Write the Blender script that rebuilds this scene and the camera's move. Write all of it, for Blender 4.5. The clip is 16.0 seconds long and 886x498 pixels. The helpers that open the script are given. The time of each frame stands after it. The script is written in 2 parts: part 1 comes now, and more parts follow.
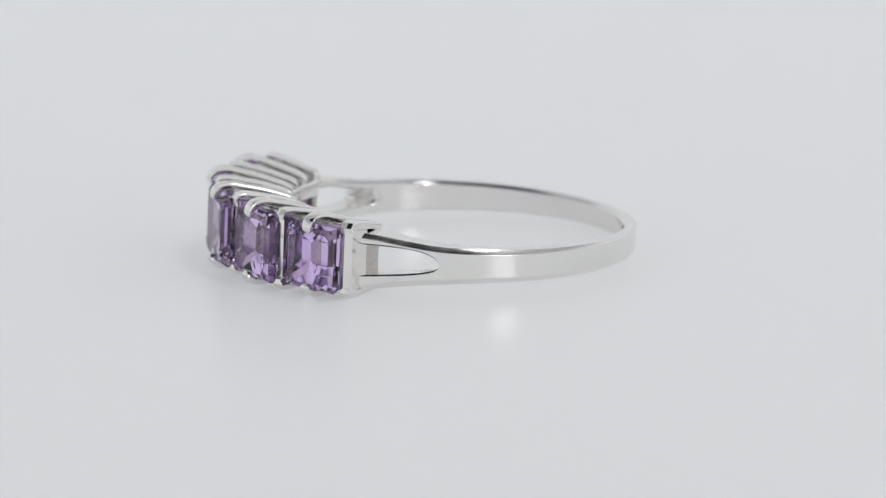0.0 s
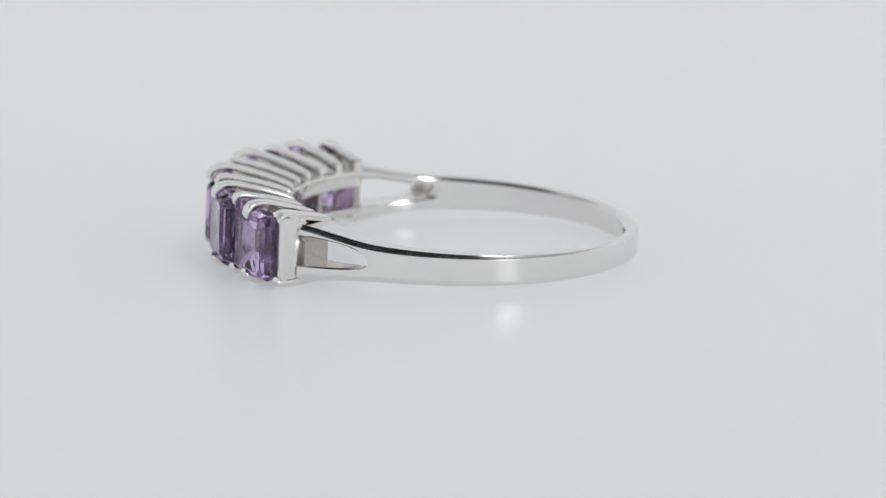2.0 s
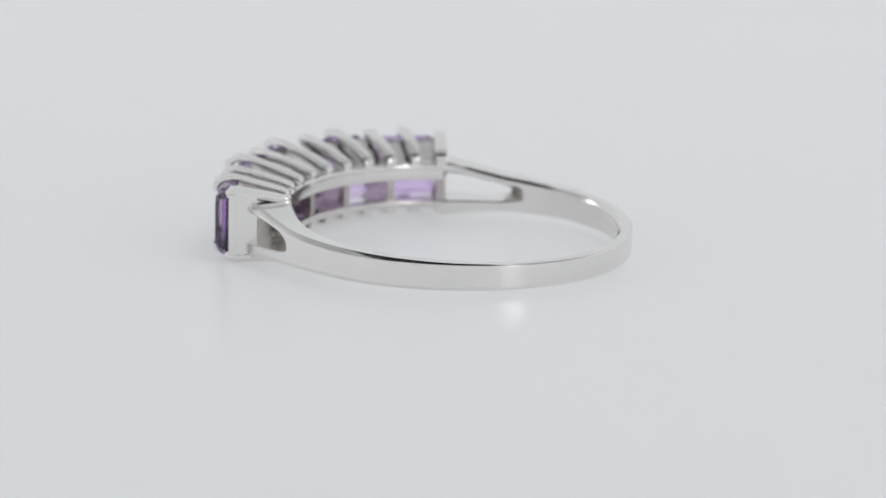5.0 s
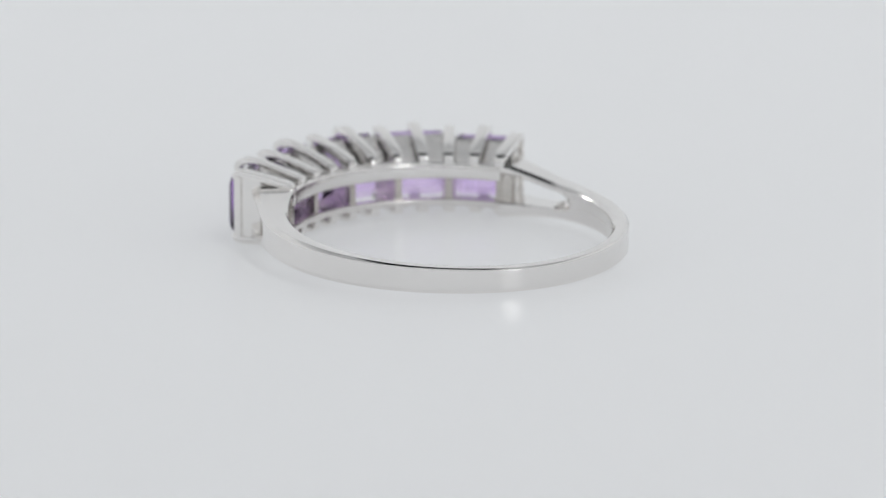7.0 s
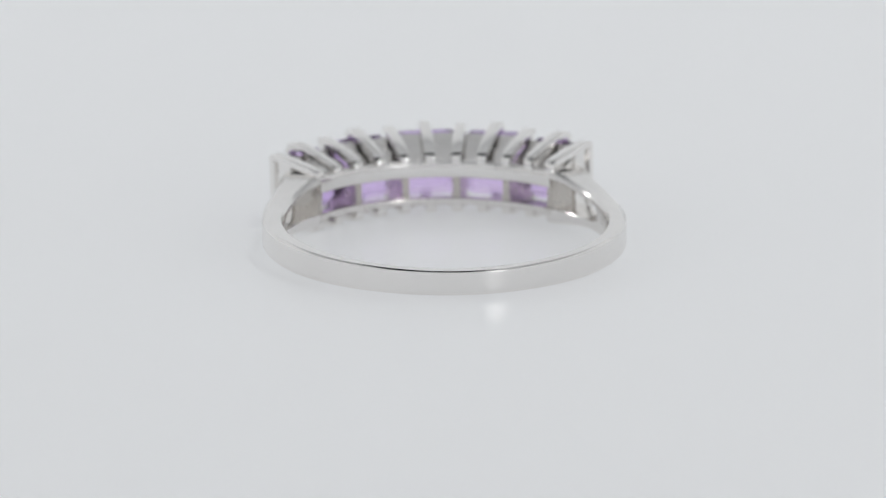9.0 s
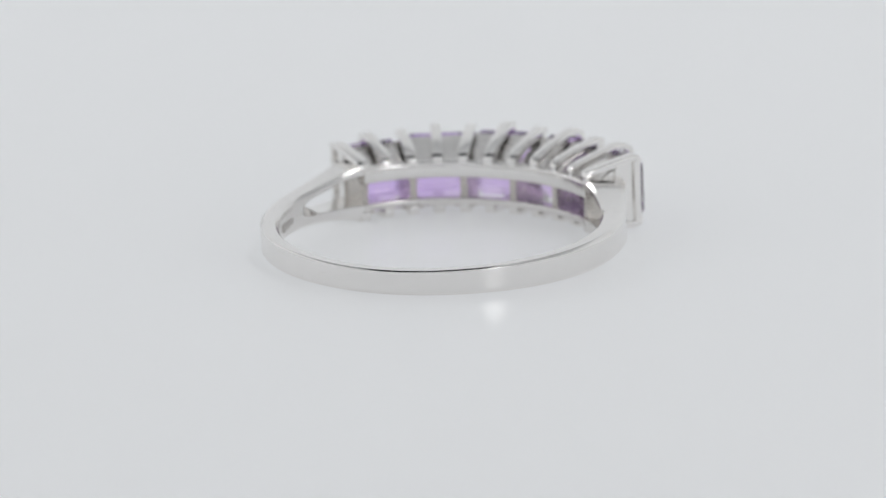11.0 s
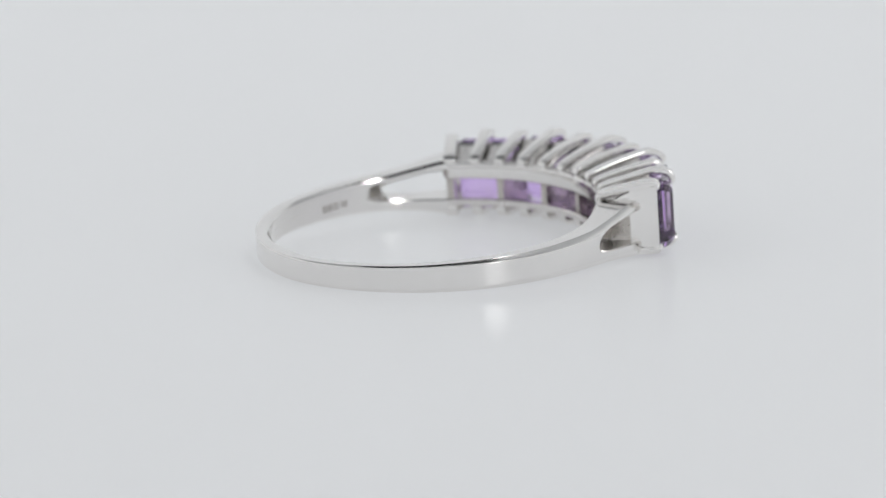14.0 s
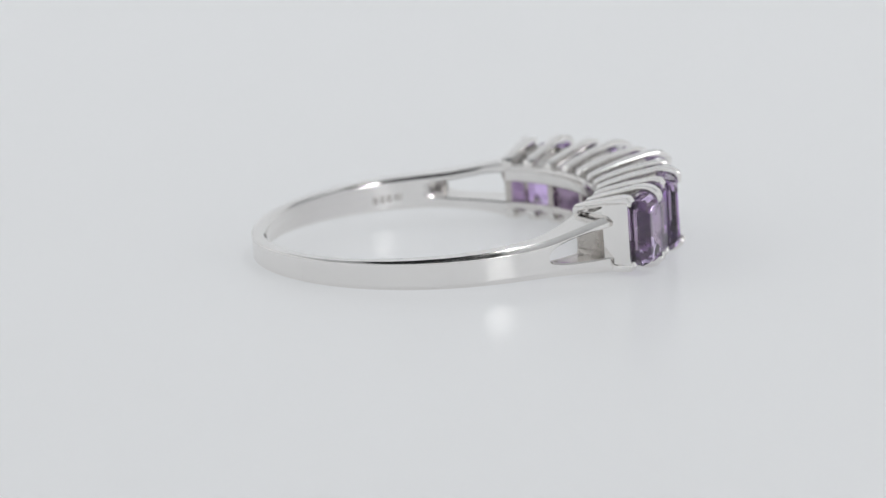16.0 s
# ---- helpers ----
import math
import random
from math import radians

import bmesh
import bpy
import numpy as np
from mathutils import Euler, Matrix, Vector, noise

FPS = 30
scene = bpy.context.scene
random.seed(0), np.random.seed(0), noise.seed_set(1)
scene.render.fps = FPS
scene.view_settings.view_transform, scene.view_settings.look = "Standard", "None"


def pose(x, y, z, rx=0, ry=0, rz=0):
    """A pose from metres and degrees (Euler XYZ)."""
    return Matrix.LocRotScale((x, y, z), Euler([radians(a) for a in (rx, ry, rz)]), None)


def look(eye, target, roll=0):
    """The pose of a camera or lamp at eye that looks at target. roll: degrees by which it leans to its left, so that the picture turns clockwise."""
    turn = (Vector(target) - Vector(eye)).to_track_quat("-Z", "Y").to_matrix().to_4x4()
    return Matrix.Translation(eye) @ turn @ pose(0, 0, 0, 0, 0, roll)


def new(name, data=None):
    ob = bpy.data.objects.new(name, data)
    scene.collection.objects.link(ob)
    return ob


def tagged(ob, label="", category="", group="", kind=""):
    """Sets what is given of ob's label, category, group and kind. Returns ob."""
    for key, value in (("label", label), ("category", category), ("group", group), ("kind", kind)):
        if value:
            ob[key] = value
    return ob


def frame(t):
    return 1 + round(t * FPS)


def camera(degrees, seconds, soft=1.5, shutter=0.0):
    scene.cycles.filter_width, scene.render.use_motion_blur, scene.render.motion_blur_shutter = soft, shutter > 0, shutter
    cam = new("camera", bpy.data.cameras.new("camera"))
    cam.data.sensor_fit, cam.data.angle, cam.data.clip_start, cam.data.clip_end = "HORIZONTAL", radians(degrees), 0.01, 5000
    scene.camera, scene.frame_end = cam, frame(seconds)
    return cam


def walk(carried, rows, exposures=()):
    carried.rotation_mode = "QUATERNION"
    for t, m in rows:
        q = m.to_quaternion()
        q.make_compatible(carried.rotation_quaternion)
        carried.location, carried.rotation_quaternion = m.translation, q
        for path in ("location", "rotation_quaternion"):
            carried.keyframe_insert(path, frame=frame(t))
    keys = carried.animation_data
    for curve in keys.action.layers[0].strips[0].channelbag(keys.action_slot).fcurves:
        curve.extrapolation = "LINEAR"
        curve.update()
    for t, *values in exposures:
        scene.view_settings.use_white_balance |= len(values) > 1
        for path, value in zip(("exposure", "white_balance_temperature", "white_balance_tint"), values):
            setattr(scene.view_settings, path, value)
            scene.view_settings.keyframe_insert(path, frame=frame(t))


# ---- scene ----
# The camera stands still on its tripod; the ring turns on the glossy white table.
cam = camera(10.0, 16.0, soft=1.25)
cam.data.dof.use_dof = True
cam.data.dof.focus_distance = 0.2645
cam.data.dof.aperture_fstop = 50.0
EYE = (0.0, -0.265911, 0.06253)
VIEW = pose(*EYE, 76.815, 0, 0.018) @ pose(0, 0, 0, 0, 0, -0.691)
walk(cam, [(0.0, VIEW), (16.0, VIEW)], exposures=[(0.0, 0.0), (16.0, 0.0)])

MM = 0.001
HEAD_START, TURN_RATE = 195.76, 11.22      # degrees, degrees per second

# ---- light ----
world = bpy.data.worlds.new("studio")
scene.world = world
world.use_nodes = True
world.node_tree.nodes["Background"].inputs[0].default_value = (0.9, 0.95, 1.0, 1)
world.node_tree.nodes["Background"].inputs[1].default_value = 0.02


def area_lamp(name, eye, target, w, h, watts, colour=(1, 1, 1), shape="RECTANGLE"):
    data = bpy.data.lights.new(name, "AREA")
    data.shape, data.size, data.size_y, data.energy, data.color = shape, w, h, watts, colour
    ob = new(name, data)
    ob.matrix_world = look(eye, target)
    return ob


# unseen area lamps just inside the fabric sides stand in for their glow
area_lamp("softbox_left", (-0.40, 0.0, 0.16), (0, 0, 0.16), 0.80, 0.28, 0.18, (1.0, 0.995, 0.99))
area_lamp("softbox_right", (0.40, 0.0, 0.16), (0, 0, 0.16), 0.80, 0.28, 0.18, (1.0, 0.995, 0.99))
area_lamp("softbox_back", (0.0, 0.40, 0.22), (0, 0, 0.22), 0.80, 0.40, 0.225, (0.97, 0.985, 1.0))
area_lamp("softbox_front", (0.0, -0.40, 0.25), (0, 0, 0.25), 0.80, 0.46, 0.245, (0.97, 0.985, 1.0))
# added low lamp: its sheen on the band stands in for a caustic glow
area_lamp("glow_helper_front", (0.15, -0.215, 0.055), (0, 0, 0), 0.060, 0.060, 0.032, (1, 1, 1), "DISK")
area_lamp("spot_top", (0.165, -0.07, 0.45), (0, 0, 0), 0.012, 0.012, 0.17, (1, 1, 1), "DISK")
area_lamp("spot_side", (-0.30, 0.245, 0.29), (0, 0, 0), 0.022, 0.022, 0.06, (1, 1, 1), "DISK")


# ---- materials ----
def material(name):
    m = bpy.data.materials.new(name)
    m.use_nodes = True
    nt = m.node_tree
    return m, nt, nt.nodes["Principled BSDF"]


def noise_tex(nt, scale, detail=4.0, rough=0.55):
    co = nt.nodes.new("ShaderNodeTexCoord")
    n = nt.nodes.new("ShaderNodeTexNoise")
    n.inputs["Scale"].default_value, n.inputs["Detail"].default_value = scale, detail
    n.inputs["Roughness"].default_value = rough
    nt.links.new(co.outputs["Object"], n.inputs["Vector"])
    return n


def ramp(nt, fac, a, b, lo=0.35, hi=0.65):
    r = nt.nodes.new("ShaderNodeValToRGB")
    r.color_ramp.elements[0].position, r.color_ramp.elements[0].color = lo, a
    r.color_ramp.elements[1].position, r.color_ramp.elements[1].color = hi, b
    nt.links.new(fac, r.inputs[0])
    return r


def grey(v):
    return (v, v, v, 1)


def metal(name, colour, rough_lo, rough_hi, bump, grain=900.0):
    m, nt, b = material(name)
    b.inputs["Metallic"].default_value = 1.0
    broad, fine = noise_tex(nt, 160.0), noise_tex(nt, grain, 6.0)
    tint = ramp(nt, broad.outputs[0], (*[c * 0.96 for c in colour], 1), (*colour, 1))
    nt.links.new(tint.outputs[0], b.inputs["Base Color"])
    r = ramp(nt, fine.outputs[0], grey(rough_lo), grey(rough_hi))
    nt.links.new(r.outputs[0], b.inputs["Roughness"])
    bp = nt.nodes.new("ShaderNodeBump")
    bp.inputs["Strength"].default_value, bp.inputs["Distance"].default_value = bump, 0.00002
    nt.links.new(broad.outputs[0], bp.inputs["Height"])
    nt.links.new(bp.outputs[0], b.inputs["Normal"])
    return m


SILVER = metal("polished_silver", (0.86, 0.845, 0.83), 0.13, 0.19, 0.03)
SILVER_BRIGHT = metal("bright_silver", (0.87, 0.855, 0.84), 0.05, 0.11, 0.05)
# rough cast silver, its tone darkened to carry the shade of the recess
SILVER_CAST_SHADED = metal("shaded_cast_silver", (0.56, 0.53, 0.50), 0.13, 0.30, 0.45, 2500.0)
SILVER_SATIN = metal("satin_silver", (0.79, 0.77, 0.755), 0.16, 0.28, 0.2, 1800.0)
STAMP = metal("stamped_silver", (0.62, 0.60, 0.58), 0.25, 0.4, 0.5)


def amethyst():
    m, nt, b = material("amethyst")
    b.inputs["IOR"].default_value = 1.545
    b.inputs["Transmission Weight"].default_value = 1.0
    n = noise_tex(nt, 260.0, 3.0)
    c = ramp(nt, n.outputs[0], (0.69, 0.48, 0.95, 1), (0.88, 0.73, 0.99, 1), 0.3, 0.7)
    nt.links.new(c.outputs[0], b.inputs["Base Color"])
    b.inputs["Roughness"].default_value = 0.01
    return m


AMETHYST = amethyst()


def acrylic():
    m, nt, b = material("glowing_acrylic")
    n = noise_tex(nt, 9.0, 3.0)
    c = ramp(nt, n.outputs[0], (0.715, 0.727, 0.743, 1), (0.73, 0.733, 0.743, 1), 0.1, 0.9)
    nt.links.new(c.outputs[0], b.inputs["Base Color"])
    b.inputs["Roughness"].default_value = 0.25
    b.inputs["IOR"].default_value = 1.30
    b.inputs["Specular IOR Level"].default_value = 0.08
    # even glow added to the table, taken for a backlit panel, to lift shadows
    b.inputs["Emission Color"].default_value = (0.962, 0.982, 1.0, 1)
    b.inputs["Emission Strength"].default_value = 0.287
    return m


def fabric():
    m, nt, b = material("white_fabric")
    n = noise_tex(nt, 14.0, 4.0)
    c = ramp(nt, n.outputs[0], (0.80, 0.81, 0.82, 1), (0.86, 0.86, 0.86, 1))
    nt.links.new(c.outputs[0], b.inputs["Base Color"])
    b.inputs["Roughness"].default_value = 0.9
    w = noise_tex(nt, 1500.0, 2.0)
    bp = nt.nodes.new("ShaderNodeBump")
    bp.inputs["Strength"].default_value, bp.inputs["Distance"].default_value = 0.2, 0.0003
    nt.links.new(w.outputs[0], bp.inputs["Height"])
    nt.links.new(bp.outputs[0], b.inputs["Normal"])
    return m


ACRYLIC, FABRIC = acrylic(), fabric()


# ---- building helpers ----
def finish(name, bm, mat, smooth_angle=None):
    bmesh.ops.recalc_face_normals(bm, faces=bm.faces)
    if smooth_angle is not None:
        for f in bm.faces:
            f.smooth = True
        for e in bm.edges:
            e.smooth = len(e.link_faces) == 2 and e.calc_face_angle(0.0) < radians(smooth_angle)
    me = bpy.data.meshes.new(name)
    bm.to_mesh(me)
    bm.free()
    me.materials.append(mat)
    return new(name, me)


def part(name, bm, mat, parent, label="", smooth_angle=None):
    ob = finish(name, bm, mat, smooth_angle)
    ob.parent = parent
    if label:
        ob["label"] = label
    return ob


def slab(bm, lo, hi):
    v = [bm.verts.new((x, y, z)) for x in (lo[0], hi[0]) for y in (lo[1], hi[1]) for z in (lo[2], hi[2])]
    for q in ((0, 1, 3, 2), (4, 6, 7, 5), (0, 4, 5, 1), (2, 3, 7, 6), (0, 2, 6, 4), (1, 5, 7, 3)):
        bm.faces.new([v[i] for i in q])
    return v


def smoothstep(a, b, x):
    x = min(1.0, max(0.0, (x - a) / (b - a)))  # also for a > b
    return x * x * (3 - 2 * x)


def lerp_table(table, x):
    """A smooth curve through the rows of a table."""
    n = len(table)
    slope = [(table[min(i + 1, n - 1)][1] - table[max(i - 1, 0)][1]) / (table[min(i + 1, n - 1)][0] - table[max(i - 1, 0)][0]) for i in range(n)]
    slope[-1] = 0.0
    for i in range(n - 1):
        (x0, y0), (x1, y1) = table[i], table[i + 1]
        if x <= x1:
            d = x1 - x0
            u = min(1.0, max(0.0, (x - x0) / d))
            return ((2 * u ** 3 - 3 * u * u + 1) * y0 + (u ** 3 - 2 * u * u + u) * d * slope[i]
                    + (3 * u * u - 2 * u ** 3) * y1 + (u ** 3 - u * u) * d * slope[i + 1])
    return table[-1][1]


# ---- the light tent round the table ----
def build_tent():
    bm = bmesh.new()
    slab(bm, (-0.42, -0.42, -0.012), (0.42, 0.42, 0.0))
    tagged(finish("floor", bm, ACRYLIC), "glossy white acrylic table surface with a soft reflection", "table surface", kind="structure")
    for name, lo, hi in (
            ("wall_north", (-0.42, 0.42, -0.012), (0.42, 0.43, 0.52)),
            ("wall_west", (-0.43, -0.42, -0.012), (-0.42, 0.43, 0.52)),
            ("wall_east", (0.42, -0.42, -0.012), (0.43, 0.43, 0.52)),
            ("wall_south", (-0.43, -0.43, -0.012), (0.43, -0.42, 0.52))):
        bm = bmesh.new()
        slab(bm, lo, hi)
        tagged(finish(name, bm, FABRIC), "plain white fabric side of the light tent", "tent wall", kind="structure")
    # unseen roof, its slot open to the dark world, placed for dark bevel reflections
    bm = bmesh.new()
    x0, x1, y0, y1 = ROOF_SLOT
    slab(bm, (-0.43, -0.43, 0.52), (x0, 0.43, 0.53))
    slab(bm, (x1, -0.43, 0.52), (0.43, 0.43, 0.53))
    slab(bm, (x0, -0.43, 0.52), (x1, y0, 0.53))
    slab(bm, (x0, y1, 0.52), (x1, 0.43, 0.53))
    tagged(finish("ceiling", bm, FABRIC), "white fabric roof of the light tent with an open slot", "tent roof", kind="structure")


ROOF_SLOT = (-0.35, 0.24, -0.34, 0.10)

# ---- the ring ----
TILT, LEAN = 3.08, 0.35
PLANE = (Matrix.Translation((-0.336 * MM, 0.014 * MM, 1.352 * MM)) @ Matrix.Rotation(radians(-TILT), 4, "Y")
         @ Matrix.Rotation(radians(LEAN), 4, "X") @ Matrix.Diagonal((MM, MM, MM, 1)))
# degrees from the head's middle: half width and girdle distance of each stone, millimetres
STONES = [(-37.5, 1.76, 12.05), (-18.75, 1.84, 12.46), (0.0, 1.88, 12.58), (18.75, 1.82, 12.34), (37.5, 1.74, 11.97)]
WALLS = [(-46.9, 11.95), (-28.1, 12.42), (-9.4, 12.66), (9.4, 12.66), (28.1, 12.42), (46.9, 11.95)]
LIFT = 0.72                                  # the upper side of the setting rises more than the lower one
OUTER = [(0, 12.9), (46.5, 11.08), (54, 10.54), (60, 10.22), (66, 10.04), (74, 9.92), (84, 9.82), (96, 9.78), (120, 9.78), (150, 9.9), (180, 10.1)]
INNER = [(0, 8.55), (75, 8.58), (90, 8.66), (110, 8.82), (140, 9.10), (180, 9.32)]
HALF = [(0, 1.50), (46.5, 1.44), (60, 1.17), (72, 0.99), (90, 0.88), (120, 0.78), (150, 0.70), (180, 0.66)]
# the opening in each shoulder is longer on the inner face than on the outer one
SLOT_END, SLOT_END_IN, SLOT_START = 70.5, 79.5, 46.5


def polar(r, a, z=0.0):
    return Vector((r * math.cos(radians(a)), r * math.sin(radians(a)), z))


# the setting sits a little askew on the band
HEAD = Matrix.Rotation(radians(-1.1), 4, "X")


def ring_part(name, bm, mat, parent, label="", smooth_angle=35, place=Matrix()):
    bmesh.ops.transform(bm, matrix=PLANE @ place, verts=bm.verts)
    return part(name, bm, mat, parent, label, smooth_angle)


def slot_half(a, sign=1, end=SLOT_END):
    """Half the height of the opening in the shoulder at a degrees from the head; the upper arm is the thinner one."""
    if a >= end - 1e-6:
        return 0.0
    u = (a - SLOT_START) / (end - SLOT_START)
    full = (1.06 - 0.30 * u) if sign > 0 else (0.62 - 0.24 * u)
    return full * math.sqrt(max(0.0, 1.0 - max(0.0, u) ** 5.0))


def half_profile(a, sign):
    """Cross-section of one half of the band, from the outer middle over the edge to the inner middle."""
    ro, ri, h, s = lerp_table(OUTER, a), lerp_table(INNER, a), lerp_table(HALF, a) + (0.18 * smoothstep(74, 46, a) if sign > 0 else 0.0), slot_half(a, sign)
    s_in = min(h - 0.42, slot_half(a, sign, SLOT_END_IN))
    c, ci, e = 0.085 + 0.175 * smoothstep(150, 70, a), 0.16, 0.015
    k = 0.08 * min(1.0, s / 0.15)
    pts = [(ro - k, s), (ro, s + k), (ro, h - c - 0.09), (ro, h - c - e), (ro - e * 0.3, h - c - e * 0.3), (ro - e, h - c + e)]
    pts += [(ro - c + e, h - e), (ro - c + e * 0.3, h - e * 0.3), (ro - c - e, h), (ro - c - 0.09, h)]
    pts += [(ri + ci + 0.08, h), (ri + ci + e, h), (ri + ci, h - e * 0.3), (ri + ci - e, h - e)]
    pts += [(ri + e, h - ci + e), (ri, h - ci), (ri, h - ci - e), (ri, h - ci - 0.08)]
    # the end of the opening slopes from the outer face to the inner one
    pts += [(ri, s_in + 0.06 * min(1.0, s_in / 0.15)), (ri + 0.06 * min(1.0, s_in / 0.15), s_in)]
    if a < SLOT_END:
        pts.append((ro - k - 0.05, s))
    elif a < SLOT_END_IN:
        v = (a - SLOT_END) / (SLOT_END_IN - SLOT_END)
        pts.append((ro - 0.12 + (ri - ro + 0.12) * smoothstep(0, 1, v), 0.0))
    else:
        pts.append((ri - 0.015, 0.0))
    return [(r, sign * z) for r, z in pts]


def build_shank(parent):
    bm = bmesh.new()
    near = [46.5 + 24 * (1 - (1 - k / 30) ** 1.6) for k in range(31)]
    mid = [70.5 + 9 * (1 - (1 - k / 16) ** 1.5) for k in range(1, 17)]
    angles = near + mid + [79.5 + 100.5 * k / 74 for k in range(1, 75)]
    stations = [(a, a) for a in angles] + [(360 - a, a) for a in reversed(angles[:-1])]
    for sign in (1, -1):
        rows = [[bm.verts.new(polar(r, phi, z)) for r, z in half_profile(a, sign)] for phi, a in stations]
        for i, (p, q) in enumerate(zip(rows, rows[1:])):
            for k in range(len(p) - 1):
                bm.faces.new((p[k], p[k + 1], q[k + 1], q[k]))
            if min(stations[i][1], stations[i + 1][1]) < SLOT_END - 0.01:
                bm.faces.new((p[-1], p[0], q[0], q[-1]))
        for end in (rows[0], rows[-1]):
            bm.faces.new(end)
    bmesh.ops.remove_doubles(bm, verts=bm.verts, dist=1e-4)
    return ring_part("shank", bm, SILVER, parent, "polished tapering silver band with open shoulders", 30)


def sweep(bm, path, side, sections):
    """A rod along a path of points; sections: half width, half thickness; side: its sideways direction."""
    rows = []
    n = 12
    for i, p in enumerate(path):
        d = (path[min(i + 1, len(path) - 1)] - path[max(i - 1, 0)]).normalized()
        up = side.cross(d).normalized()
        w, t = sections[i]
        c = 0.34 * t
        corner = [(w, t - c), (w - 0.3 * c, t - 0.3 * c), (w - c, t)]
        loop = corner + [(-x, y) for x, y in reversed(corner)] + [(-x, -y) for x, y in corner] + [(x, -y) for x, y in reversed(corner)]
        rows.append([bm.verts.new(p + side * x + up * y) for x, y in loop])
    for p, q in zip(rows, rows[1:]):
        for k in range(n):
            bm.faces.new((p[k], p[(k + 1) % n], q[(k + 1) % n], q[k]))
    bm.faces.new(rows[0])
    bm.faces.new(rows[-1])


def grow(a):
    """Half the height of the setting: the middle stones stand a little taller than the end ones."""
    return 1.82 + 0.20 * (1.0 - (a / 48.0) ** 2)


def foot(sign):
    """Height at which the bars leave the rail: higher on the upper side."""
    return 1.80 if sign > 0 else 1.30


def rod(bm, a, sign, points, widths):
    side = polar(1, a + 90)
    path = [polar(r, a, sign * z) for r, z in points]
    sweep(bm, path, side, widths)


def build_divider(parent, a, out, end):
    bm = bmesh.new()
    w = 0.36 if end else 0.32
    top, low = grow(a) - 0.20 + LIFT, grow(a) - 0.42
    for sign, h in ((1, top), (-1, low)):
        f = foot(sign)
        b = h - f
        pts = [(8.74, f - 0.45), (8.70, f - 0.30), (8.72, f - 0.14), (8.80, f - 0.04), (8.95, f), (9.3, f + 0.18 * b), (10.4, f + 0.58 * b), (out - 0.5, h - 0.02), (out - 0.16, h - 0.06), (out - 0.02, h - 0.22), (out, h - 0.40)]
        rod(bm, a, sign, pts, [(w * 0.8, 0.16), (w * 0.8, 0.16), (w * 0.85, 0.18), (w * 0.95, 0.19), (w, 0.2), (w, 0.2), (w, 0.2), (w, 0.2), (w * 0.97, 0.19), (w * 0.88, 0.16), (w * 0.5, 0.08)])
    # the wall between two stones
    side = polar(1, a + 90)
    t = 0.20
    o = out - 0.05
    ri = 10.4 if end else 11.6
    prof = [(ri, -low + 0.34), (ri, top - 0.36), (o - 0.08, top - 0.12), (o, top - 0.22), (o, -low + 0.22), (o - 0.08, -low + 0.12)]
    shapes = [(t, prof)]
    if end:  # a raised rim along the outer edge
        shapes.append((t + 0.16, [(o - 0.34, -low + 0.2), (o - 0.34, top - 0.2), (o - 0.06, top - 0.2), (o + 0.02, top - 0.28), (o + 0.02, -low + 0.28), (o - 0.06, -low + 0.2)]))
        for sign, h in ((1, top), (-1, low)):  # webs that fill the space between bar and shoulder
            b = h - 1.42
            web = [(9.2, 1.0), (9.2, 1.30), (10.4, 1.34 + 0.55 * b), (10.95, 1.34 + 0.68 * b), (10.95, 1.0)]
            shapes.append((0.06, [(r, sign * z) for r, z in web]))
    for half, outline in shapes:
        left, right = ([bm.verts.new(polar(r, a, z) + side * (s * (half + 0.12 * (o - r)))) for r, z in outline] for s in (-1, 1))
        bm.faces.new(left)
        bm.faces.new(right)
        for k in range(len(outline)):
            j = (k + 1) % len(outline)
            bm.faces.new((left[k], left[j], right[j], right[k]))
    return ring_part("divider", bm, SILVER_BRIGHT, parent, "upright silver wall between two stones", 40, HEAD)


def build_prong(parent, a, girdle, sign):
    bm = bmesh.new()
    h = grow(a) - 0.14 + (LIFT if sign > 0 else -0.22)
    f = foot(sign)
    o, b, drop = girdle + 0.60, h - f, 0.72 if sign > 0 else 0.56
    pts = [(8.74, f - 0.45), (8.70, f - 0.30), (8.72, f - 0.14), (8.80, f - 0.04), (8.95, f), (9.3, f + 0.18 * b), (10.4, f + 0.58 * b), (o - 1.1, h), (o - 0.62, h + 0.02), (o - 0.30, h - 0.06), (o - 0.10, h - 0.22), (o - 0.01, h - 0.42), (o, h - drop + 0.12), (o - 0.02, h - drop)]
    w = 0.32
    rod(bm, a, sign, pts, [(w * 0.8, 0.16), (w * 0.8, 0.16), (w * 0.85, 0.18), (w * 0.95, 0.19), (w, 0.2), (w, 0.2), (w, 0.2), (w, 0.2), (w, 0.2), (w, 0.2), (w * 0.98, 0.2), (w * 0.92, 0.19), (w * 0.78, 0.15), (w * 0.42, 0.07)])
    return ring_part("prong", bm, SILVER_BRIGHT, parent, "slim curved silver claw", 42, HEAD)


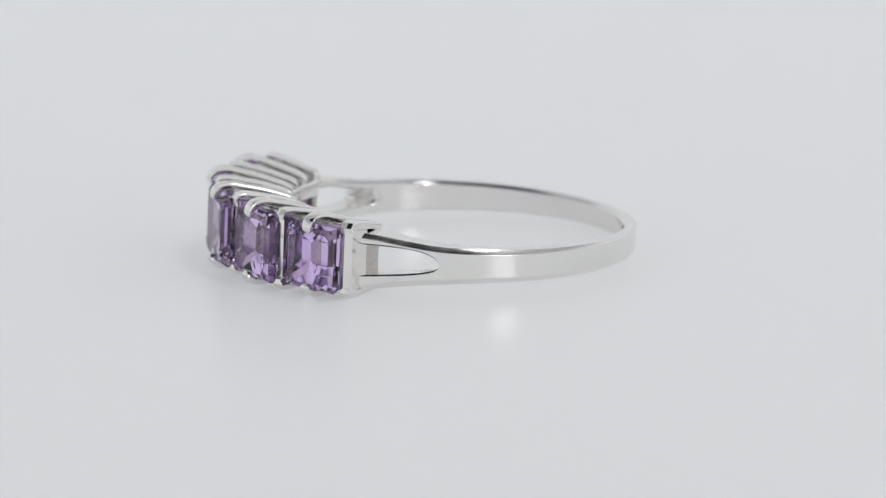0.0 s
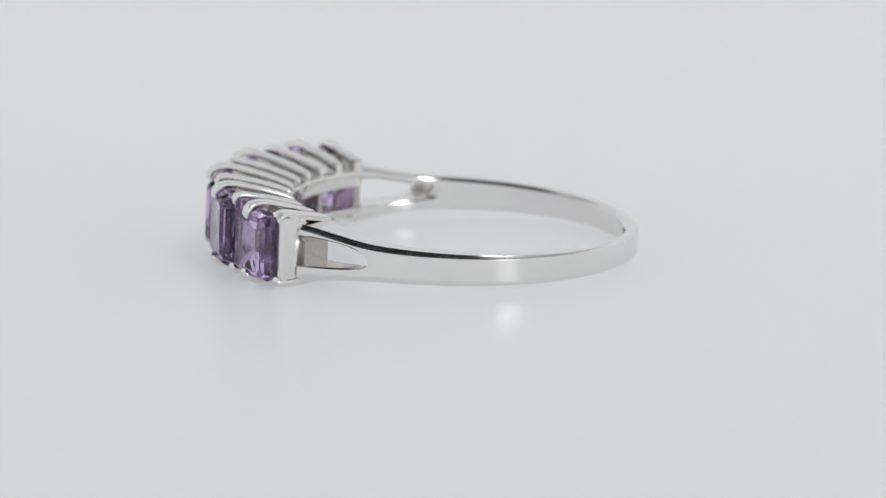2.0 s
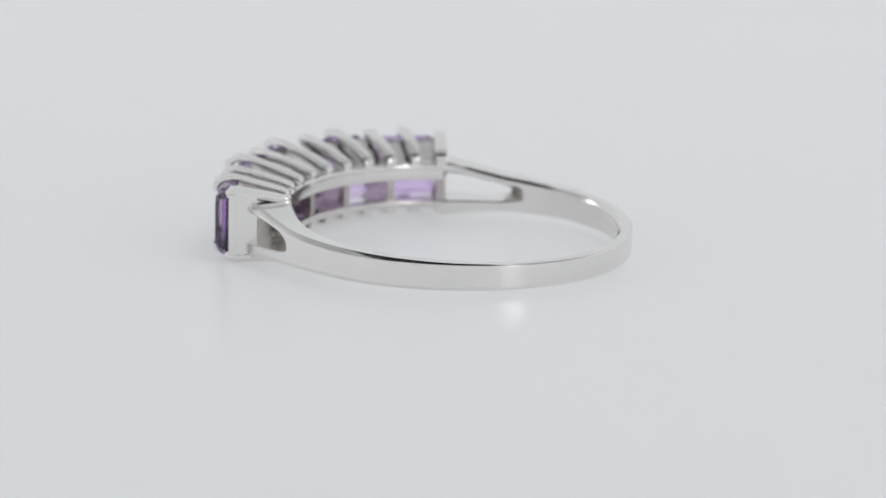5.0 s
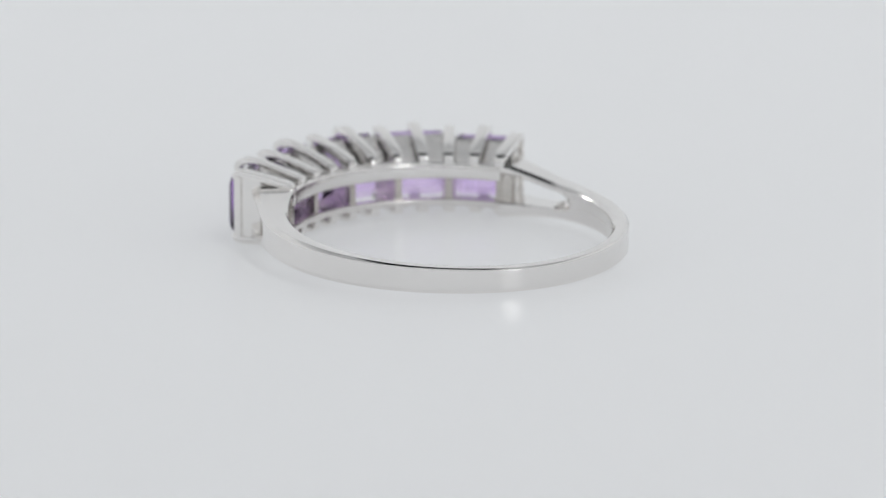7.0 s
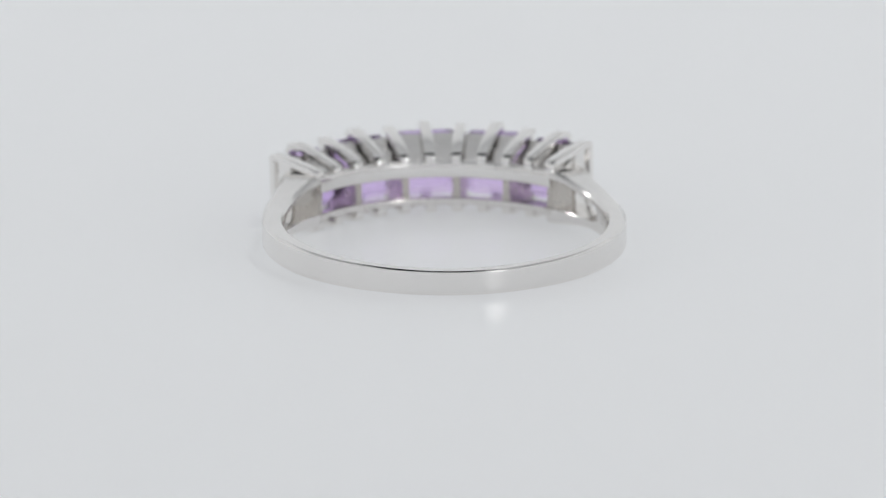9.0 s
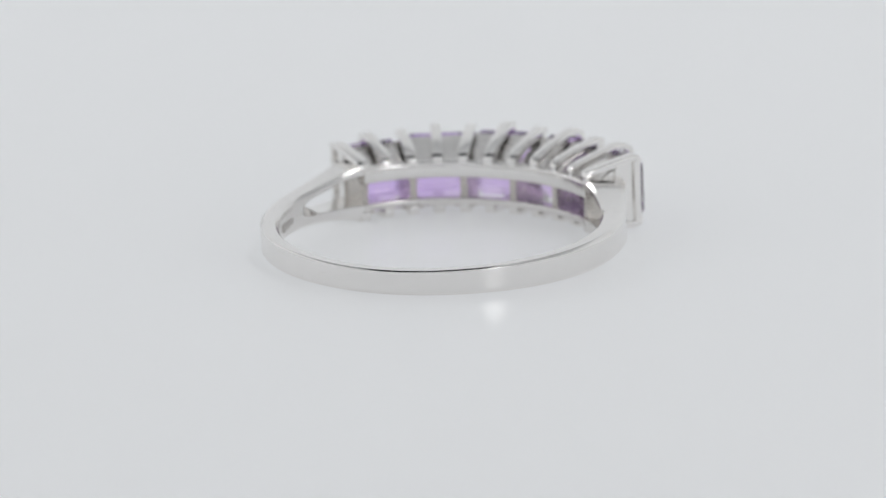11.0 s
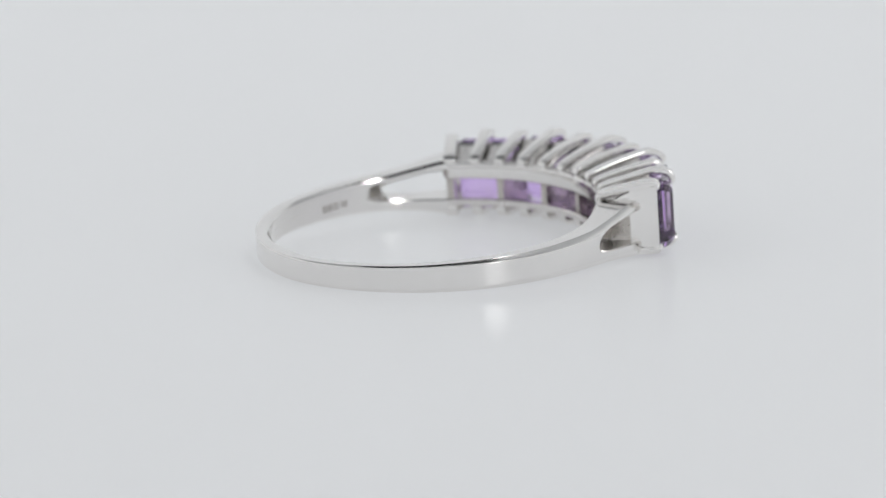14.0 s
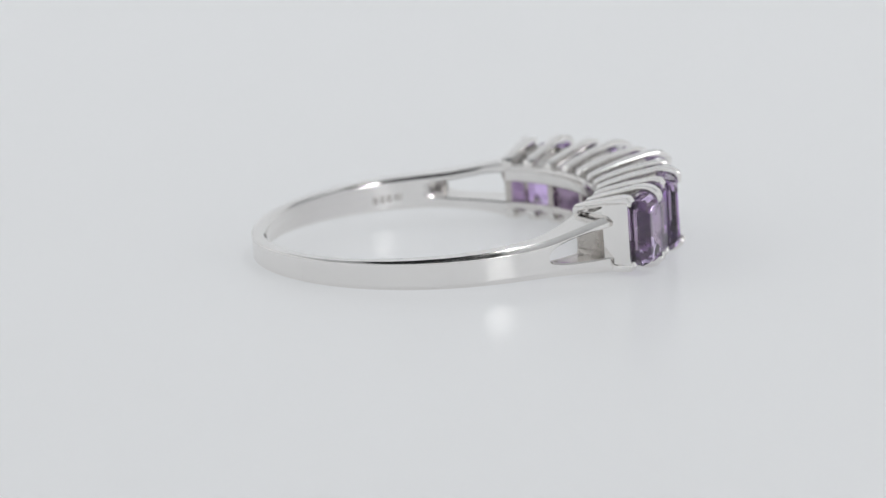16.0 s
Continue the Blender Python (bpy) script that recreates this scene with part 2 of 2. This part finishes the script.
def build_rail(parent, sign):
    bm = bmesh.new()
    rows = []
    n = 96
    top = foot(sign) - 0.30
    for i in range(n + 1):
        a = -47.5 + 95 * i / n
        ripple = 0.035 * math.cos(radians(a / 9.375 * 360)) if sign < 0 else 0.012 * math.cos(radians(a / 9.375 * 360))
        prof = [(8.62, 0.58), (8.55, 0.60), (8.52, 0.66), (8.52, top - 0.16), (8.55, top - 0.06 + ripple), (8.62, top + ripple), (8.95, top + 0.03 + ripple), (9.08, top - 0.04), (9.12, 0.74), (9.05, 0.60)]
        rows.append([bm.verts.new(polar(r, a, sign * z)) for r, z in prof])
    for p, q in zip(rows, rows[1:]):
        for k in range(len(p)):
            j = (k + 1) % len(p)
            bm.faces.new((p[k], p[j], q[j], q[k]))
    bm.faces.new(rows[0])
    bm.faces.new(rows[-1])
    return ring_part("rail", bm, SILVER if sign > 0 else SILVER_SATIN, parent, "rounded silver rail under the stones", 50)


def build_stone(parent, a, hw, girdle):
    """A step-cut eight-sided stone, its table facing outwards."""
    bm = bmesh.new()
    hh, cut = grow(a) - 0.50 + LIFT / 2, 0.22 + 0.07 * hw
    out, side, up = polar(1, a), polar(1, a + 90), Vector((0, 0, 1))
    mid = LIFT / 2
    levels = [(0.54, 0.72), (0.36, 0.88), (0.05, 1.0), (-0.05, 1.0), (-0.70, 0.84), (-1.45, 0.52), (-2.0, 0.22)]
    rows = []
    for d, k in levels:
        inset = (1 - k) * 1.5
        w, h = hw - inset * (1.0 if d > 0 else 0.75), hh - inset * 0.94
        c = cut * (0.35 + 0.65 * k)
        outline = [(w, h - c), (w - c, h), (-w + c, h), (-w, h - c), (-w, -h + c), (-w + c, -h), (w - c, -h), (w, -h + c)]
        rows.append([bm.verts.new(out * (girdle + d) + side * x + up * (z + mid)) for x, z in outline])
    for p, q in zip(rows, rows[1:]):
        for k in range(8):
            j = (k + 1) % 8
            bm.faces.new((p[k], p[j], q[j], q[k]))
    bm.faces.new(rows[0])
    bm.faces.new(rows[-1])
    return ring_part("gemstone", bm, AMETHYST, parent, "step-cut purple amethyst", None, HEAD)


def build_seat(parent, a, hw, girdle, sign):
    """The sloping metal ledge above or below the point of a stone."""
    bm = bmesh.new()
    out, side = polar(1, a), polar(1, a + 90)
    h = grow(a) - 0.34 + (LIFT - 0.10 if sign > 0 else -0.24)
    prof = [(9.12, 1.06, 0.74), (9.5, 1.16, 0.78), (10.2, 1.10 + 0.42 * (h - 1.2), 0.84), (10.92, 1.08 + 0.57 * (h - 1.2), 0.88),
            (11.02, 1.13 + 0.60 * (h - 1.2), 0.89), (10.92, 1.20 + 0.59 * (h - 1.2), 0.88), (10.2, 1.22 + 0.44 * (h - 1.2), 0.84), (9.5, 1.28, 0.78), (9.12, 1.16, 0.74)]
    if sign > 0:  # the upper ledge runs on towards the edge of the stone
        prof[4:5] = [(girdle - 0.62, h - 0.16, 0.92), (girdle - 0.58, h - 0.11, 0.92), (girdle - 0.66, h - 0.07, 0.92)]
    left, right = ([bm.verts.new(out * r + side * (s * hw * k) + Vector((0, 0, sign * z))) for r, z, k in prof] for s in (-1, 1))
    bm.faces.new(left)
    bm.faces.new(right)
    for k in range(len(prof)):
        j = (k + 1) % len(prof)
        bm.faces.new((left[k], left[j], right[j], right[k]))
    return ring_part("seat", bm, SILVER_SATIN, parent, "satin silver seat of a stone", 40, HEAD)


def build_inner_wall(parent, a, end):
    """The unpolished metal behind a divider, between the two rails, shaded by colour."""
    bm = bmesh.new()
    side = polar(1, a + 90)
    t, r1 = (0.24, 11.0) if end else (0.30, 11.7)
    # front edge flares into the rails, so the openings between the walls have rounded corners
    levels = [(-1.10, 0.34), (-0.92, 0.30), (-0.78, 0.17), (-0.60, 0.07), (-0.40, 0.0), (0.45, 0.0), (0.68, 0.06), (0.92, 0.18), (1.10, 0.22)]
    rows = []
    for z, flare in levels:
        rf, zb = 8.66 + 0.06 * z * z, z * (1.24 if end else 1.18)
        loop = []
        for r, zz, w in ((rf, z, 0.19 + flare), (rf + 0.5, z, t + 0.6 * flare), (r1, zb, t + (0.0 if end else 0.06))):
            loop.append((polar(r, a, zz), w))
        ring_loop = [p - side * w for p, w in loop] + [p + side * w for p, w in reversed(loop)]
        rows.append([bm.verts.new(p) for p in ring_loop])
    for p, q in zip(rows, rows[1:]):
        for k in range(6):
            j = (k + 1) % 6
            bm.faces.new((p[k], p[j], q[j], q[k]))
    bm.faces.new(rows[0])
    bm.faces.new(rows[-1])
    return ring_part("inner_wall", bm, SILVER_CAST_SHADED, parent, "unpolished silver wall between the rails, recess shade in its colour", 30, HEAD)


def build_hallmark(parent, a, z, w, h):
    bm = bmesh.new()
    r = lerp_table(INNER, 92) - 0.035
    lo, hi = a - math.degrees(w / 2 / r), a + math.degrees(w / 2 / r)
    v = [bm.verts.new(polar(rr, aa, zz)) for rr in (r, r + 0.1) for aa in (lo, hi) for zz in (z - h / 2, z + h / 2)]
    for q in ((0, 1, 3, 2), (4, 6, 7, 5), (0, 4, 5, 1), (2, 3, 7, 6), (0, 2, 6, 4), (1, 5, 7, 3)):
        bm.faces.new([v[i] for i in q])
    return ring_part("hallmark", bm, STAMP, parent, "small stamped mark inside the band", None)


def build_ring():
    ring = new("ring")
    tagged(ring, "polished silver ring with five step-cut purple amethysts, lying on its side", "ring")
    build_shank(ring)
    for sign in (1, -1):
        build_rail(ring, sign)
    for a, hw, girdle in STONES:
        build_stone(ring, a, hw, girdle)
    for a, out in WALLS:
        build_divider(ring, a, out, abs(a) > 45)
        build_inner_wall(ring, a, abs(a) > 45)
    for a, hw, girdle in STONES:
        for sign in (1, -1):
            build_prong(ring, a, girdle, sign)
            build_seat(ring, a, hw, girdle, sign)
    for a, z, w, h in ((88.6, -0.12, 0.46, 0.36), (92.0, -0.14, 0.28, 0.40), (94.6, -0.16, 0.28, 0.40), (97.2, -0.18, 0.28, 0.40)):
        build_hallmark(ring, a, z, w, h)
    return ring


build_tent()
RING = build_ring()


def motions():
    walk(RING, [(0.5 * k, pose(0, 0, 0, 0, 0, HEAD_START - TURN_RATE * 0.5 * k)) for k in range(33)])


motions()
